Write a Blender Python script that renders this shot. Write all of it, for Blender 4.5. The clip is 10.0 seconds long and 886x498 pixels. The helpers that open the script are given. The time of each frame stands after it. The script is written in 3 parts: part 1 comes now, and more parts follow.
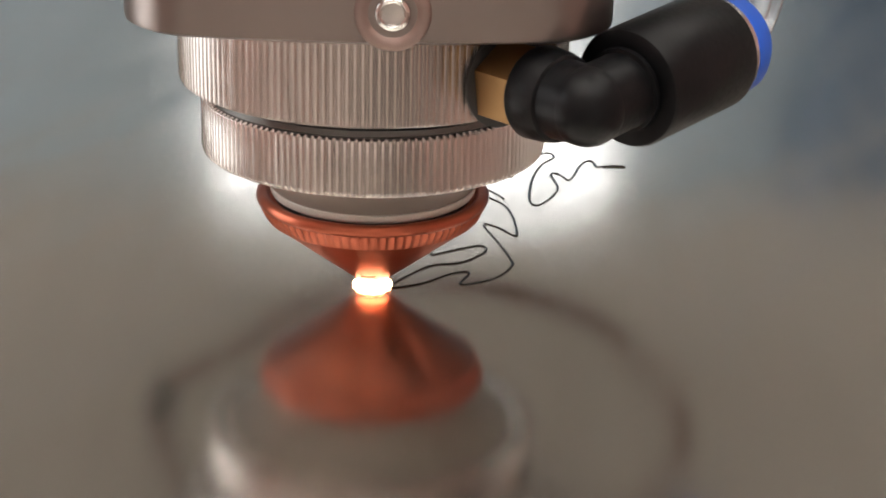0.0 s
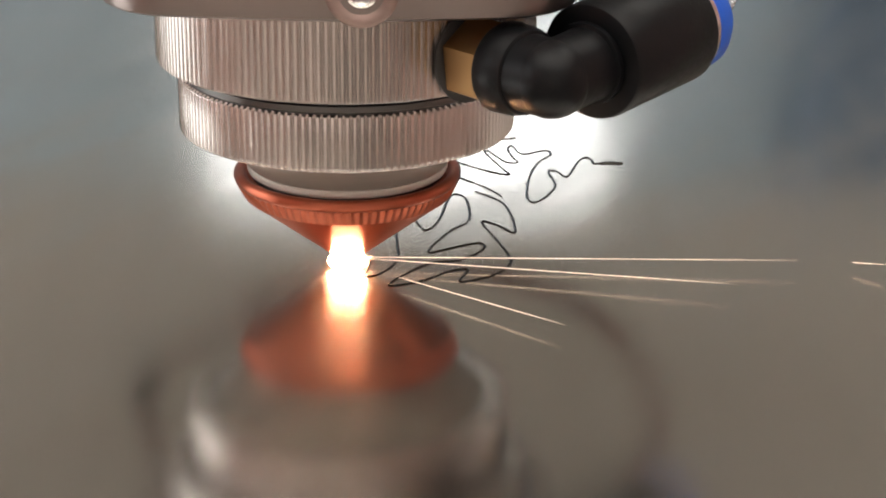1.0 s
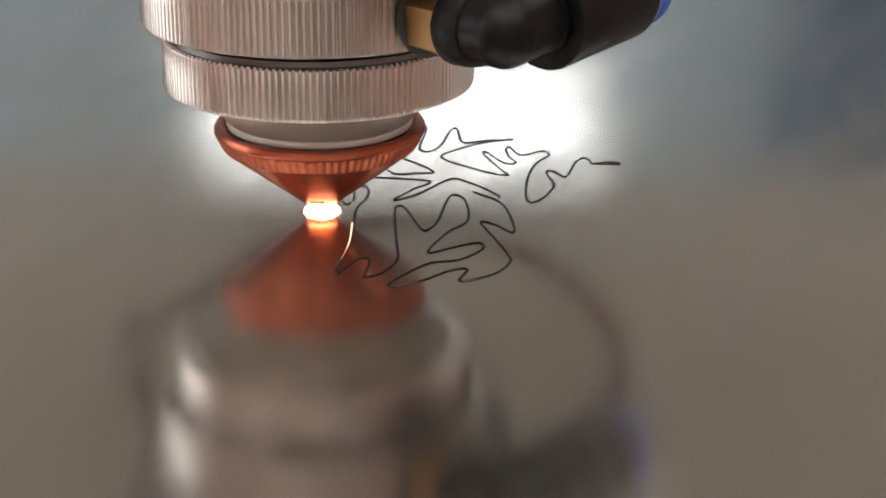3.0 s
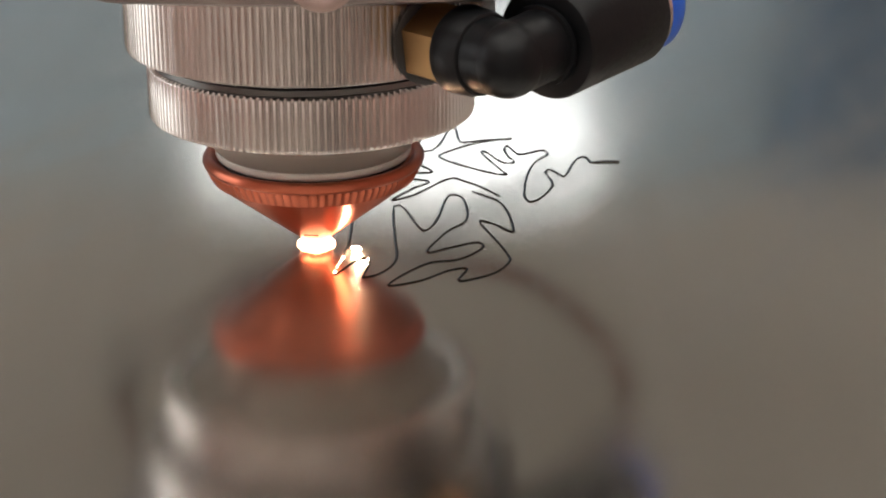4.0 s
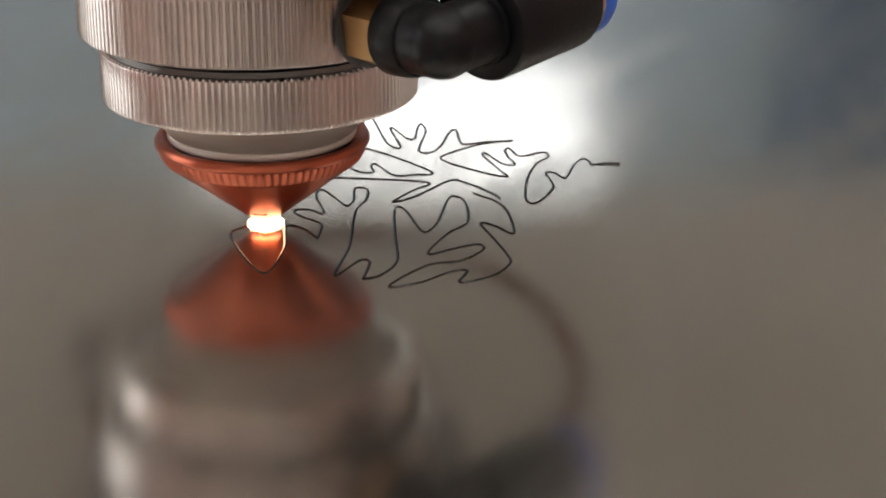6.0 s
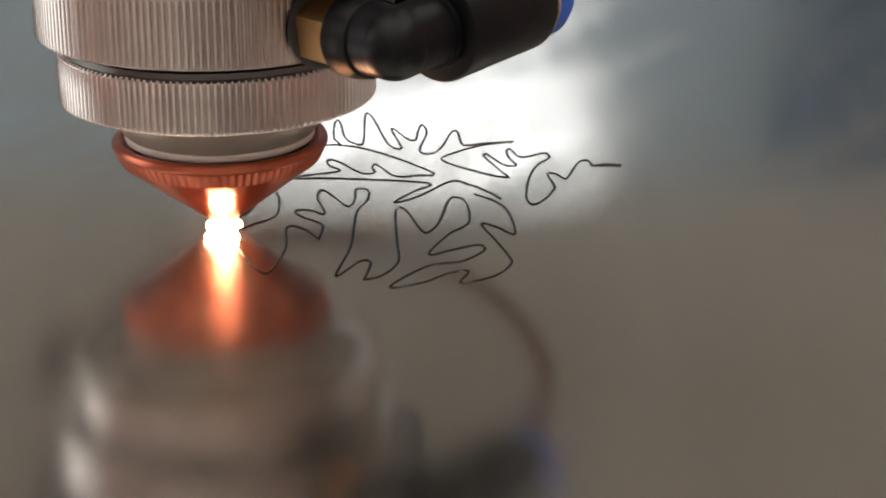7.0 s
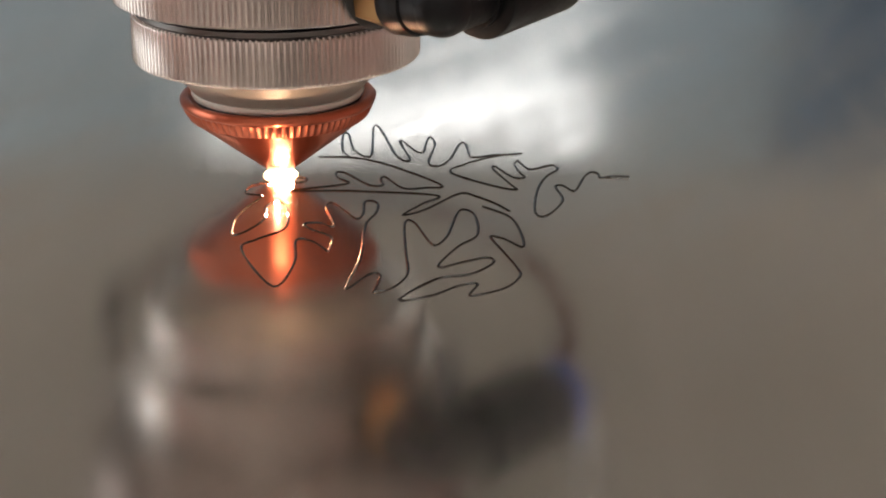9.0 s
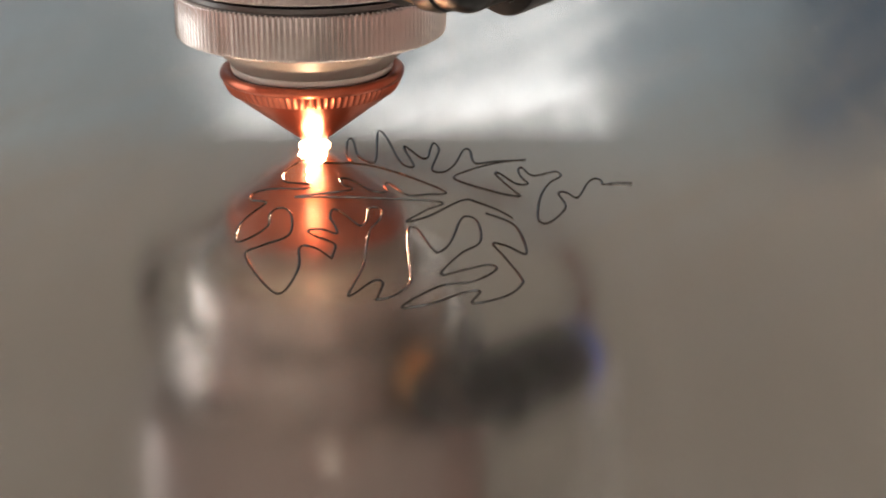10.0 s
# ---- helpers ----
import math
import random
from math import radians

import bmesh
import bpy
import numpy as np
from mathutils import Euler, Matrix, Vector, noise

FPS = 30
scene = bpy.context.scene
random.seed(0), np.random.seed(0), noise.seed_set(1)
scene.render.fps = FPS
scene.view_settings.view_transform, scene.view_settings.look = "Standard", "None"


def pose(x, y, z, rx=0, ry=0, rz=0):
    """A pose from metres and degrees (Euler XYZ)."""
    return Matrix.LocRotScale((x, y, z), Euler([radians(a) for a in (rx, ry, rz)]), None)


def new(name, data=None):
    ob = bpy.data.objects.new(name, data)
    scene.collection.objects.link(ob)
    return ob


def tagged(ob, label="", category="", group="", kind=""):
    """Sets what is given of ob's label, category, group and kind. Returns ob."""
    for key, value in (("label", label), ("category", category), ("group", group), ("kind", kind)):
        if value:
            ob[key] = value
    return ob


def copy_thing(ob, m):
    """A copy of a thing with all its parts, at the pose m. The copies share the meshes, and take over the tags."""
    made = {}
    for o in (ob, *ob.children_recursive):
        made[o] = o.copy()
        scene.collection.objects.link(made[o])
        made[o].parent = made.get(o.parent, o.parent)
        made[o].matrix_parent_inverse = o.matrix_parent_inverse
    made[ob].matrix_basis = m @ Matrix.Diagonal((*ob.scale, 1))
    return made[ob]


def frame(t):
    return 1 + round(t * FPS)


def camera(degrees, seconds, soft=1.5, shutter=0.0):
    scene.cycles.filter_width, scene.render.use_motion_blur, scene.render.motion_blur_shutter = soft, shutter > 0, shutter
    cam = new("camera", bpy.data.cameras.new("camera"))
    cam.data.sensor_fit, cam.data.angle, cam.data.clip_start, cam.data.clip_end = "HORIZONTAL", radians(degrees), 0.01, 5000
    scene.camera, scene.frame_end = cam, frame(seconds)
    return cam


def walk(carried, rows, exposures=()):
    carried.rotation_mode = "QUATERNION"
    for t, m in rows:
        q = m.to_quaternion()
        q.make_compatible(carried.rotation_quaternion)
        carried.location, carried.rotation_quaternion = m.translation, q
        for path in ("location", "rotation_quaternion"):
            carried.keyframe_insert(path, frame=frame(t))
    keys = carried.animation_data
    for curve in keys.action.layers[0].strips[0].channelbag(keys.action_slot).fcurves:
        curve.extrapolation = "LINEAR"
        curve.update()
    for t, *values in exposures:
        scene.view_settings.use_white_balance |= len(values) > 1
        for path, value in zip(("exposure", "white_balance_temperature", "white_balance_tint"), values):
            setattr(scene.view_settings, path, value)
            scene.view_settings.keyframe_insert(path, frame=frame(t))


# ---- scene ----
MM = 0.001  # the scene is a close-up; lengths below are in millimetres

# ---- camera ----
cam = camera(24.33, 10.0, 2.0)
# the phone's automatic exposure and white balance: seconds, stops, kelvin, tint
EXPOSURES = [(0, 0.2, 6590, 10), (0.5, 0.16, 6490, 8), (1, 0.18, 6590, 9), (1.5, 0.14, 6540, 9), (2, -0.18, 6140, 4), (2.5, 0.12, 6590, 10), (4, 0.02, 6490, 8), (5, -0.06, 6540, 9), (5.5, -0.06, 6590, 10),
             (7, -0.16, 6540, 9), (7.5, -0.2, 6490, 8), (8, -0.26, 6190, 5), (8.5, 0.02, 6590, 10), (9, -0.02, 6590, 10), (9.5, 0.08, 6640, 11), (10, 0.2, 6640, 11)]
# seconds, x, y, z (mm), yaw, pitch, roll (degrees)
CAM_ROWS = [
   (0, 0.0, -260.0, 93.371, 0.0, -20.774, -1.155),
   (0.5, -0.723, -258.79, 91.375, -0.193, -20.492, -0.637),
   (1, -0.325, -259.391, 91.745, -0.129, -20.552, -0.454),
   (1.5, -0.579, -259.887, 90.848, -0.184, -20.334, -0.343),
   (2, -0.812, -260.015, 90.468, -0.24, -20.242, -0.292),
   (2.5, -0.479, -260.499, 90.797, -0.166, -20.273, -0.127),
   (4, -1.065, -260.054, 90.552, -0.342, -20.264, 0.223),
   (4.5, -0.596, -259.553, 90.376, -0.255, -20.261, 0.297),
   (5, -0.435, -259.995, 90.922, -0.193, -20.305, 0.345),
   (5.5, -0.827, -260.28, 90.691, -0.264, -20.24, 0.249),
   (7, -0.958, -260.393, 90.208, -0.264, -20.107, 0.137),
   (7.5, -1.587, -259.48, 90.077, -0.353, -20.046, 0.194),
   (8, -1.246, -259.765, 89.858, -0.183, -19.966, -0.019),
   (8.5, -1.217, -260.028, 91.856, -0.082, -20.196, -0.154),
   (9, -1.649, -260.813, 91.117, -0.155, -19.91, 0.2),
   (9.5, -1.229, -261.566, 91.971, -0.042, -19.987, 0.317),
   (10, -0.795, -261.419, 92.828, 0.122, -20.011, 0.22),
]
walk(cam, [(t, pose(x * MM, y * MM, z * MM, 90 + pitch, 0, yaw) @ pose(0, 0, 0, 0, 0, -roll))
           for t, x, y, z, yaw, pitch, roll in CAM_ROWS], EXPOSURES)
# seconds, x, y (mm) of the cutting head's axis over the sheet
HEAD_ROWS = [
    (0.0, -8.57, -26.8), (0.2, -9.18, -25.43), (0.5, -10.19, -20.31), (0.7, -12.56, -24.82),
    (1.0, -11.6, -19.31), (1.2, -11.64, -14.71), (1.5, -11.28, -4.98), (1.7, -10.67, 0.21),
    (2.0, -11.33, 7.85), (2.2, -11.73, 4.55), (2.5, -14.15, 4.48), (2.7, -16.07, 7.26),
    (2.85, -16.9, 6.3), (3.0, -15.9, 0.0), (3.25, -19.4, 0.9), (3.5, -16.6, -3.2),
    (3.62, -15.7, -5.2), (3.8, -15.79, -9.25), (4.0, -15.85, -12.72), (4.2, -17.18, -10.44),
    (4.5, -20.11, -8.97), (4.7, -20.11, -14.34), (5.0, -21.58, -22.92), (5.2, -23.34, -21.32),
    (5.5, -26.14, -15.01), (5.7, -26.82, -10.02), (6.05, -22.4, -1.5), (6.2, -22.1, 5.5),
    (6.45, -24.4, 10.0), (6.65, -25.1, 3.5), (6.8, -27.12, -2.8), (7.0, -28.67, -4.55),
    (7.2, -29.54, 2.27), (7.5, -27.7, 10.11), (7.7, -26.28, 13.34), (8.0, -28.19, 13.52),
    (8.2, -27.03, 18.66), (8.5, -21.2, 18.41), (8.7, -20.72, 21.69), (9.0, -24.31, 22.34),
    (9.5, -21.59, 33.7), (10.0, -21.11, 40.03),
]

# ---- world and light ----
world = bpy.data.worlds.new("world")
scene.world = world
world.use_nodes = True
world.node_tree.nodes["Background"].inputs[0].default_value = (0.55, 0.6, 0.68, 1)
world.node_tree.nodes["Background"].inputs[1].default_value = 0.3
scene.view_settings.exposure = 0.0
WINDOW_LIGHT, CEILING_LIGHT, SPARK_LIGHT, FLARE_LIGHT = 5.4, 8.2, 22.0, 300.0


# ---- materials ----
def material(name, base, rough=0.5, metal=0.0, grain=0.0, size=300.0, bump=0.0, stain=0.15, stretch=(1, 1, 1), dirt=None, coat=0.0, spec=0.5):
    """A painted, plastic or metal surface: two scales of noise vary colour and roughness, the finer one also the relief."""
    m = bpy.data.materials.new(name)
    m.use_nodes = True
    nt = m.node_tree
    b = nt.nodes["Principled BSDF"]
    b.inputs["Metallic"].default_value = metal
    b.inputs["Coat Weight"].default_value = coat
    b.inputs["Specular IOR Level"].default_value = spec
    tc = nt.nodes.new("ShaderNodeTexCoord")
    mp = nt.nodes.new("ShaderNodeMapping")
    mp.inputs["Scale"].default_value = stretch
    nt.links.new(tc.outputs["Object"], mp.inputs["Vector"])
    fine = nt.nodes.new("ShaderNodeTexNoise")
    fine.inputs["Scale"].default_value, fine.inputs["Detail"].default_value = size, 6
    wide = nt.nodes.new("ShaderNodeTexNoise")
    wide.inputs["Scale"].default_value, wide.inputs["Detail"].default_value = size / 9, 4
    nt.links.new(mp.outputs[0], fine.inputs["Vector"])
    nt.links.new(mp.outputs[0], wide.inputs["Vector"])
    ramp = nt.nodes.new("ShaderNodeMapRange")
    ramp.inputs["From Min"].default_value, ramp.inputs["From Max"].default_value = 0.35, 0.7
    ramp.inputs["To Min"].default_value, ramp.inputs["To Max"].default_value = 0.0, 1.0
    nt.links.new(wide.outputs["Fac"], ramp.inputs["Value"])
    mix = nt.nodes.new("ShaderNodeMix")
    mix.data_type = "RGBA"
    mix.inputs["A"].default_value = (*base, 1)
    mix.inputs["B"].default_value = (*(dirt or [c * (1 - stain) for c in base]), 1)
    nt.links.new(ramp.outputs[0], mix.inputs["Factor"])
    nt.links.new(mix.outputs["Result"], b.inputs["Base Color"])
    rr = nt.nodes.new("ShaderNodeMapRange")
    rr.inputs["To Min"].default_value, rr.inputs["To Max"].default_value = max(rough - grain, 0.02), rough + grain
    nt.links.new(fine.outputs["Fac"], rr.inputs["Value"])
    nt.links.new(rr.outputs[0], b.inputs["Roughness"])
    if bump:
        bp = nt.nodes.new("ShaderNodeBump")
        bp.inputs["Strength"].default_value, bp.inputs["Distance"].default_value = bump, 0.0002
        nt.links.new(fine.outputs["Fac"], bp.inputs["Height"])
        nt.links.new(bp.outputs[0], b.inputs["Normal"])
    return m


def glow(name, colour, strength):
    m = bpy.data.materials.new(name)
    m.use_nodes = True
    b = m.node_tree.nodes["Principled BSDF"]
    b.inputs["Base Color"].default_value = (*colour, 1)
    b.inputs["Emission Color"].default_value = (*colour, 1)
    b.inputs["Emission Strength"].default_value = strength
    return m


def clear_plastic(name):
    m = bpy.data.materials.new(name)
    m.use_nodes = True
    b = m.node_tree.nodes["Principled BSDF"]
    b.inputs["Base Color"].default_value = (0.9, 0.92, 0.93, 1)
    b.inputs["Transmission Weight"].default_value = 0.9
    b.inputs["Roughness"].default_value = 0.1
    b.inputs["IOR"].default_value = 1.4
    return m


STEEL = material("brushed_stainless", (0.56, 0.535, 0.5), 0.15, 1.0, 0.02, 900, 0.01, 0.06, (1, 0.06, 1))
ALU = material("machined_aluminium", (0.84, 0.8, 0.775), 0.23, 1.0, 0.06, 1200, 0.0, 0.22, (1, 1, 0.2))
ALU_DARK = material("dull_aluminium", (0.5, 0.48, 0.58), 0.3, 1.0, 0.08, 400, 0.05, 0.2)
ALU_CONE = material("turned_aluminium", (0.37, 0.34, 0.3), 0.42, 0.3, 0.06, 600, 0.0, 0.15, (1, 1, 0.2))
RIM = material("worn_rim", (0.46, 0.34, 0.31), 0.5, 1.0, 0.1, 900, 0.3, 0.35)
GUN = material("dark_steel", (0.16, 0.155, 0.15), 0.35, 1.0, 0.08, 400, 0.0, 0.2)
BODY = material("anodised_housing", (0.33, 0.285, 0.272), 0.33, 1.0, 0.06, 600, 0.03, 0.12, (1, 1, 0.15))
COPPER = material("copper", (0.62, 0.18, 0.105), 0.33, 1.0, 0.08, 700, 0.05, 0.35, dirt=(0.46, 0.12, 0.068))
CERAMIC = material("pale_ceramic", (0.78, 0.75, 0.7), 0.3, 0.0, 0.05, 400, 0.0, 0.1)
DARK = material("dark_rubber_and_gap_shade", (0.03, 0.028, 0.027), 0.5, 0.0, 0.1, 500, 0.05, 0.3)
BRASS = material("brass", (0.38, 0.225, 0.1), 0.42, 1.0, 0.08, 500, 0.04, 0.3)
BLACK = material("black_plastic", (0.0045, 0.005, 0.0062), 0.4, 0.0, 0.1, 1400, 0.2, 0.3, spec=0.2)
BLUE = material("blue_plastic", (0.012, 0.11, 0.62), 0.4, 0.0, 0.05, 500, 0.0, 0.15)
CHROME = material("bright_steel", (0.75, 0.74, 0.72), 0.14, 1.0, 0.05, 400, 0.0, 0.15)
KERF = material("burnt_cut_edge", (0.016, 0.011, 0.008), 0.22, 0.0, 0.06, 1500, 0.0, 0.4, spec=0.24)
SPARK = glow("molten_metal", (1.0, 0.56, 0.31), SPARK_LIGHT)
FLAME = glow("white_hot_flame", (1.0, 0.56, 0.31), FLARE_LIGHT)
FILL_GLOW = glow("fill_drop_glow", (1.0, 0.62, 0.38), 2500.0)
STREAK = glow("flying_spark", (1.0, 0.8, 0.62), 1.6)
TUBE = clear_plastic("clear_hose")
CABLE = material("cable_jacket", (0.13, 0.06, 0.046), 0.4, 0.0, 0.1, 500, 0.05, 0.3)
PAINT = material("grey_gantry_paint", (0.326, 0.322, 0.294), 0.5, 0.0, 0.1, 40, 0.0, 0.12)
WALL_BLUE = material("blue_grey_wall_paint", (0.42, 0.56, 0.66), 0.7, 0.0, 0.1, 12, 0.0, 0.4)
WALL_WARM = material("warm_wall_paint", (0.68, 0.43, 0.38), 0.7, 0.0, 0.1, 6, 0.0, 0.2)
WALL_GREY = material("grey_wall_paint", (0.74, 0.66, 0.62), 0.7, 0.0, 0.1, 6, 0.0, 0.2)
CEILING = material("ceiling_paint", (0.55, 0.54, 0.52), 0.8, 0.0, 0.1, 5, 0.0, 0.15)
FLOOR = material("grey_concrete", (0.22, 0.21, 0.2), 0.6, 0.0, 0.1, 9, 0.0, 0.3)
CABINET = material("dark_blue_enamel", (0.055, 0.115, 0.19), 0.45, 0.0, 0.1, 15, 0.0, 0.3)
DAY = glow("bright_window", (0.93, 0.97, 1.0), WINDOW_LIGHT)
DAY_SIDE = glow("brighter_window", (0.94, 0.97, 1.0), 3.2)
LAMP = glow("lamp_diffuser", (1.0, 0.95, 0.88), CEILING_LIGHT)


def sheet_finish(m, wave_height, haze):
    """Rolled sheet steel: slanting wipe marks and fine drawn lines that are a little duller, the faint waviness of a thin rolled sheet,
    and a weak, dull second sheen from its mill grain."""
    nt = m.node_tree
    b = nt.nodes["Principled BSDF"]
    before = b.inputs["Roughness"].links[0].from_socket
    tc = nt.nodes.new("ShaderNodeTexCoord")

    def streaks(turn, length, size, detail, lo, hi, to_lo, to_hi):
        mp = nt.nodes.new("ShaderNodeMapping")
        mp.vector_type = "TEXTURE"
        mp.inputs["Rotation"].default_value = (0, 0, radians(turn))
        mp.inputs["Scale"].default_value = (length, 1, 1)
        n = nt.nodes.new("ShaderNodeTexNoise")
        n.inputs["Scale"].default_value, n.inputs["Detail"].default_value = size, detail
        r = nt.nodes.new("ShaderNodeMapRange")
        r.inputs["From Min"].default_value, r.inputs["From Max"].default_value = lo, hi
        r.inputs["To Min"].default_value, r.inputs["To Max"].default_value = to_lo, to_hi
        nt.links.new(tc.outputs["Object"], mp.inputs["Vector"])
        nt.links.new(mp.outputs[0], n.inputs["Vector"])
        nt.links.new(n.outputs["Fac"], r.inputs["Value"])
        return r.outputs[0]

    def plus(a, c):
        add = nt.nodes.new("ShaderNodeMath")
        nt.links.new(a, add.inputs[0])
        nt.links.new(c, add.inputs[1])
        return add.outputs[0]

    wiped = streaks(60, 6.0, 70, 4, 0.38, 0.7, -0.03, 0.07)
    drawn = streaks(92, 16.0, 260, 3, 0.38, 0.65, -0.008, 0.018)
    nt.links.new(plus(plus(before, wiped), drawn), b.inputs["Roughness"])
    wave = plus(streaks(62, 3.0, 26, 0, 0.0, 1.0, 0.0, 1.0), streaks(20, 1.6, 12, 0, 0.0, 1.0, 0.0, 0.8))
    bp = nt.nodes.new("ShaderNodeBump")
    bp.inputs["Strength"].default_value, bp.inputs["Distance"].default_value = 1.0, wave_height
    nt.links.new(wave, bp.inputs["Height"])
    nt.links.new(bp.outputs[0], b.inputs["Normal"])
    dull = nt.nodes.new("ShaderNodeBsdfPrincipled")
    dull.inputs["Metallic"].default_value, dull.inputs["Roughness"].default_value = 1.0, 0.5
    nt.links.new(b.inputs["Base Color"].links[0].from_socket, dull.inputs["Base Color"])
    mix = nt.nodes.new("ShaderNodeMixShader")
    mix.inputs[0].default_value = haze
    nt.links.new(b.outputs[0], mix.inputs[1])
    nt.links.new(dull.outputs[0], mix.inputs[2])
    nt.links.new(mix.outputs[0], nt.nodes["Material Output"].inputs["Surface"])


sheet_finish(STEEL, 0.00045, 0.06)


def turned_grain(m, strength):
    """Fine lathe grooves round the z axis draw highlights out along the cone."""
    nt = m.node_tree
    b = nt.nodes["Principled BSDF"]
    tan = nt.nodes.new("ShaderNodeTangent")
    tan.direction_type, tan.axis = "RADIAL", "Z"
    b.inputs["Anisotropic"].default_value = strength
    b.inputs["Anisotropic Rotation"].default_value = 0.25
    nt.links.new(tan.outputs[0], b.inputs["Tangent"])


turned_grain(COPPER, 0.75)


# ---- builders (all in millimetres) ----
def link(name, bm, mat, parent=None, label="", smooth=True, at=None):
    me = bpy.data.meshes.new(name)
    bmesh.ops.scale(bm, vec=(MM, MM, MM), verts=bm.verts)
    bmesh.ops.recalc_face_normals(bm, faces=bm.faces)
    if smooth:
        for f in bm.faces:
            f.smooth = True
        for e in bm.edges:
            if len(e.link_faces) == 2 and e.calc_face_angle() > 0.7:
                e.smooth = False
    bm.to_mesh(me)
    bm.free()
    me.materials.append(mat)
    ob = new(name, me)
    if parent:
        ob.parent = parent
    if at:
        ob.matrix_basis = at
    if label:
        ob["label"] = label
    return ob


def part(name, bm, mat, parent, label="", smooth=True):
    return link(name, bm, mat, parent, label, smooth)


def lathe(profile, n=96, teeth=0, step=4, closed=True):
    """Revolves (radius, height, knurl depth) round z. With teeth, each one takes `step` steps of the turn."""
    bm = bmesh.new()
    n = teeth * step if teeth else n
    wear = [random.uniform(0.9, 1.1) for _ in range(teeth)]
    shift = [random.uniform(-0.015, 0.015) for _ in range(teeth)]
    shape = {4: (0.0, 0.7, 1.0, 0.7), 6: (0.0, 0.02, 0.1, 0.75, 1.0, 0.6)}[step]
    rings = []
    for row in profile:
        r, z, k = (*row, 0)[:3]
        ring = []
        for i in range(n):
            a = 2 * math.pi * i / n
            d = k * (shape[i % step] * wear[i // step] + shift[i // step]) if teeth else 0
            ring.append(bm.verts.new(((r - d) * math.cos(a), (r - d) * math.sin(a), z)))
        rings.append(ring)
    for a, b in zip(rings, rings[1:]):
        for i in range(n):
            bm.faces.new((a[i], a[(i + 1) % n], b[(i + 1) % n], b[i]))
    if closed:
        bm.faces.new(rings[0][::-1])
        bm.faces.new(rings[-1])
    return bm


def ball(radius, at):
    bm = bmesh.new()
    bmesh.ops.create_uvsphere(bm, u_segments=40, v_segments=24, radius=radius)
    bmesh.ops.translate(bm, vec=at, verts=bm.verts)
    return bm


def along(bm, start, way):
    """Turns a bmesh built along +z so that it runs from start in the direction way."""
    q = Vector(way).to_track_quat("Z", "Y").to_matrix().to_4x4()
    bmesh.ops.transform(bm, matrix=Matrix.Translation(start) @ q, verts=bm.verts)
    return bm


def box(x0, x1, y0, y1, z0, z1, bevel=0.0):
    bm = bmesh.new()
    bmesh.ops.create_cube(bm, size=1)
    bmesh.ops.scale(bm, vec=(x1 - x0, y1 - y0, z1 - z0), verts=bm.verts)
    bmesh.ops.translate(bm, vec=((x0 + x1) / 2, (y0 + y1) / 2, (z0 + z1) / 2), verts=bm.verts)
    if bevel:
        bmesh.ops.bevel(bm, geom=bm.edges[:], offset=bevel, segments=3, affect="EDGES", profile=0.5)
    return bm


def rounded_block(hx, front, back, radius, bulge, levels):
    """An upright block with round corners and a slightly bulging front; levels are (height, inset)."""
    outline = []
    for cx, cy, a0 in ((hx - radius, back - radius, 0), (-hx + radius, back - radius, 90), (-hx + radius, -front + radius, 180), (hx - radius, -front + radius, 270)):
        for i in range(13):
            a = radians(a0 + 90 * i / 12)
            outline.append((cx + radius * math.cos(a), cy + radius * math.sin(a)))
        if a0 == 180:
            for i in range(1, 16):
                outline.append((cx + (2 * hx - 2 * radius) * i / 16, -front))
    bm = bmesh.new()
    rings = []
    for z, inset in levels:
        ring = []
        for x, y in outline:
            y2 = y - bulge * max(0.0, 1 - (x / hx) ** 2) if y < 0 else y
            ring.append(bm.verts.new((x * (1 - inset / hx), y2 * (1 - inset / front), z)))
        rings.append(ring)
    k = len(outline)
    for a, b in zip(rings, rings[1:]):
        for i in range(k):
            bm.faces.new((a[i], a[(i + 1) % k], b[(i + 1) % k], b[i]))
    bm.faces.new(rings[0][::-1])
    bm.faces.new(rings[-1])
    return bm


def spline(points, per=6):
    """A smooth line (Catmull-Rom) through the points."""
    p = [Vector((*q, 0)) if len(q) == 2 else Vector(q) for q in points]
    out = []
    for i in range(len(p) - 1):
        a, b, c, d = p[max(i - 1, 0)], p[i], p[i + 1], p[min(i + 2, len(p) - 1)]
        for j in range(per):
            t = j / per
            out.append(0.5 * (2 * b + (c - a) * t + (2 * a - 5 * b + 4 * c - d) * t * t + (3 * b - a - 3 * c + d) * t ** 3))
    return out + [p[-1]]


def pipe(points, radius, n=16, squash=1.0):
    """A tube along a line of points; squash flattens it in z."""
    bm = bmesh.new()
    rings = []
    for i, p in enumerate(points):
        way = (points[min(i + 1, len(points) - 1)] - points[max(i - 1, 0)]).normalized()
        side = way.cross(Vector((0, 0, 1)))
        side = side.normalized() if side.length > 1e-4 else Vector((1, 0, 0))
        up = side.cross(way)
        rings.append([bm.verts.new(p + radius * (math.cos(2 * math.pi * k / n) * side + squash * math.sin(2 * math.pi * k / n) * up)) for k in range(n)])
    for a, b in zip(rings, rings[1:]):
        for k in range(n):
            bm.faces.new((a[k], a[(k + 1) % n], b[(k + 1) % n], b[k]))
    bm.faces.new(rings[0][::-1])
    bm.faces.new(rings[-1])
    return bm


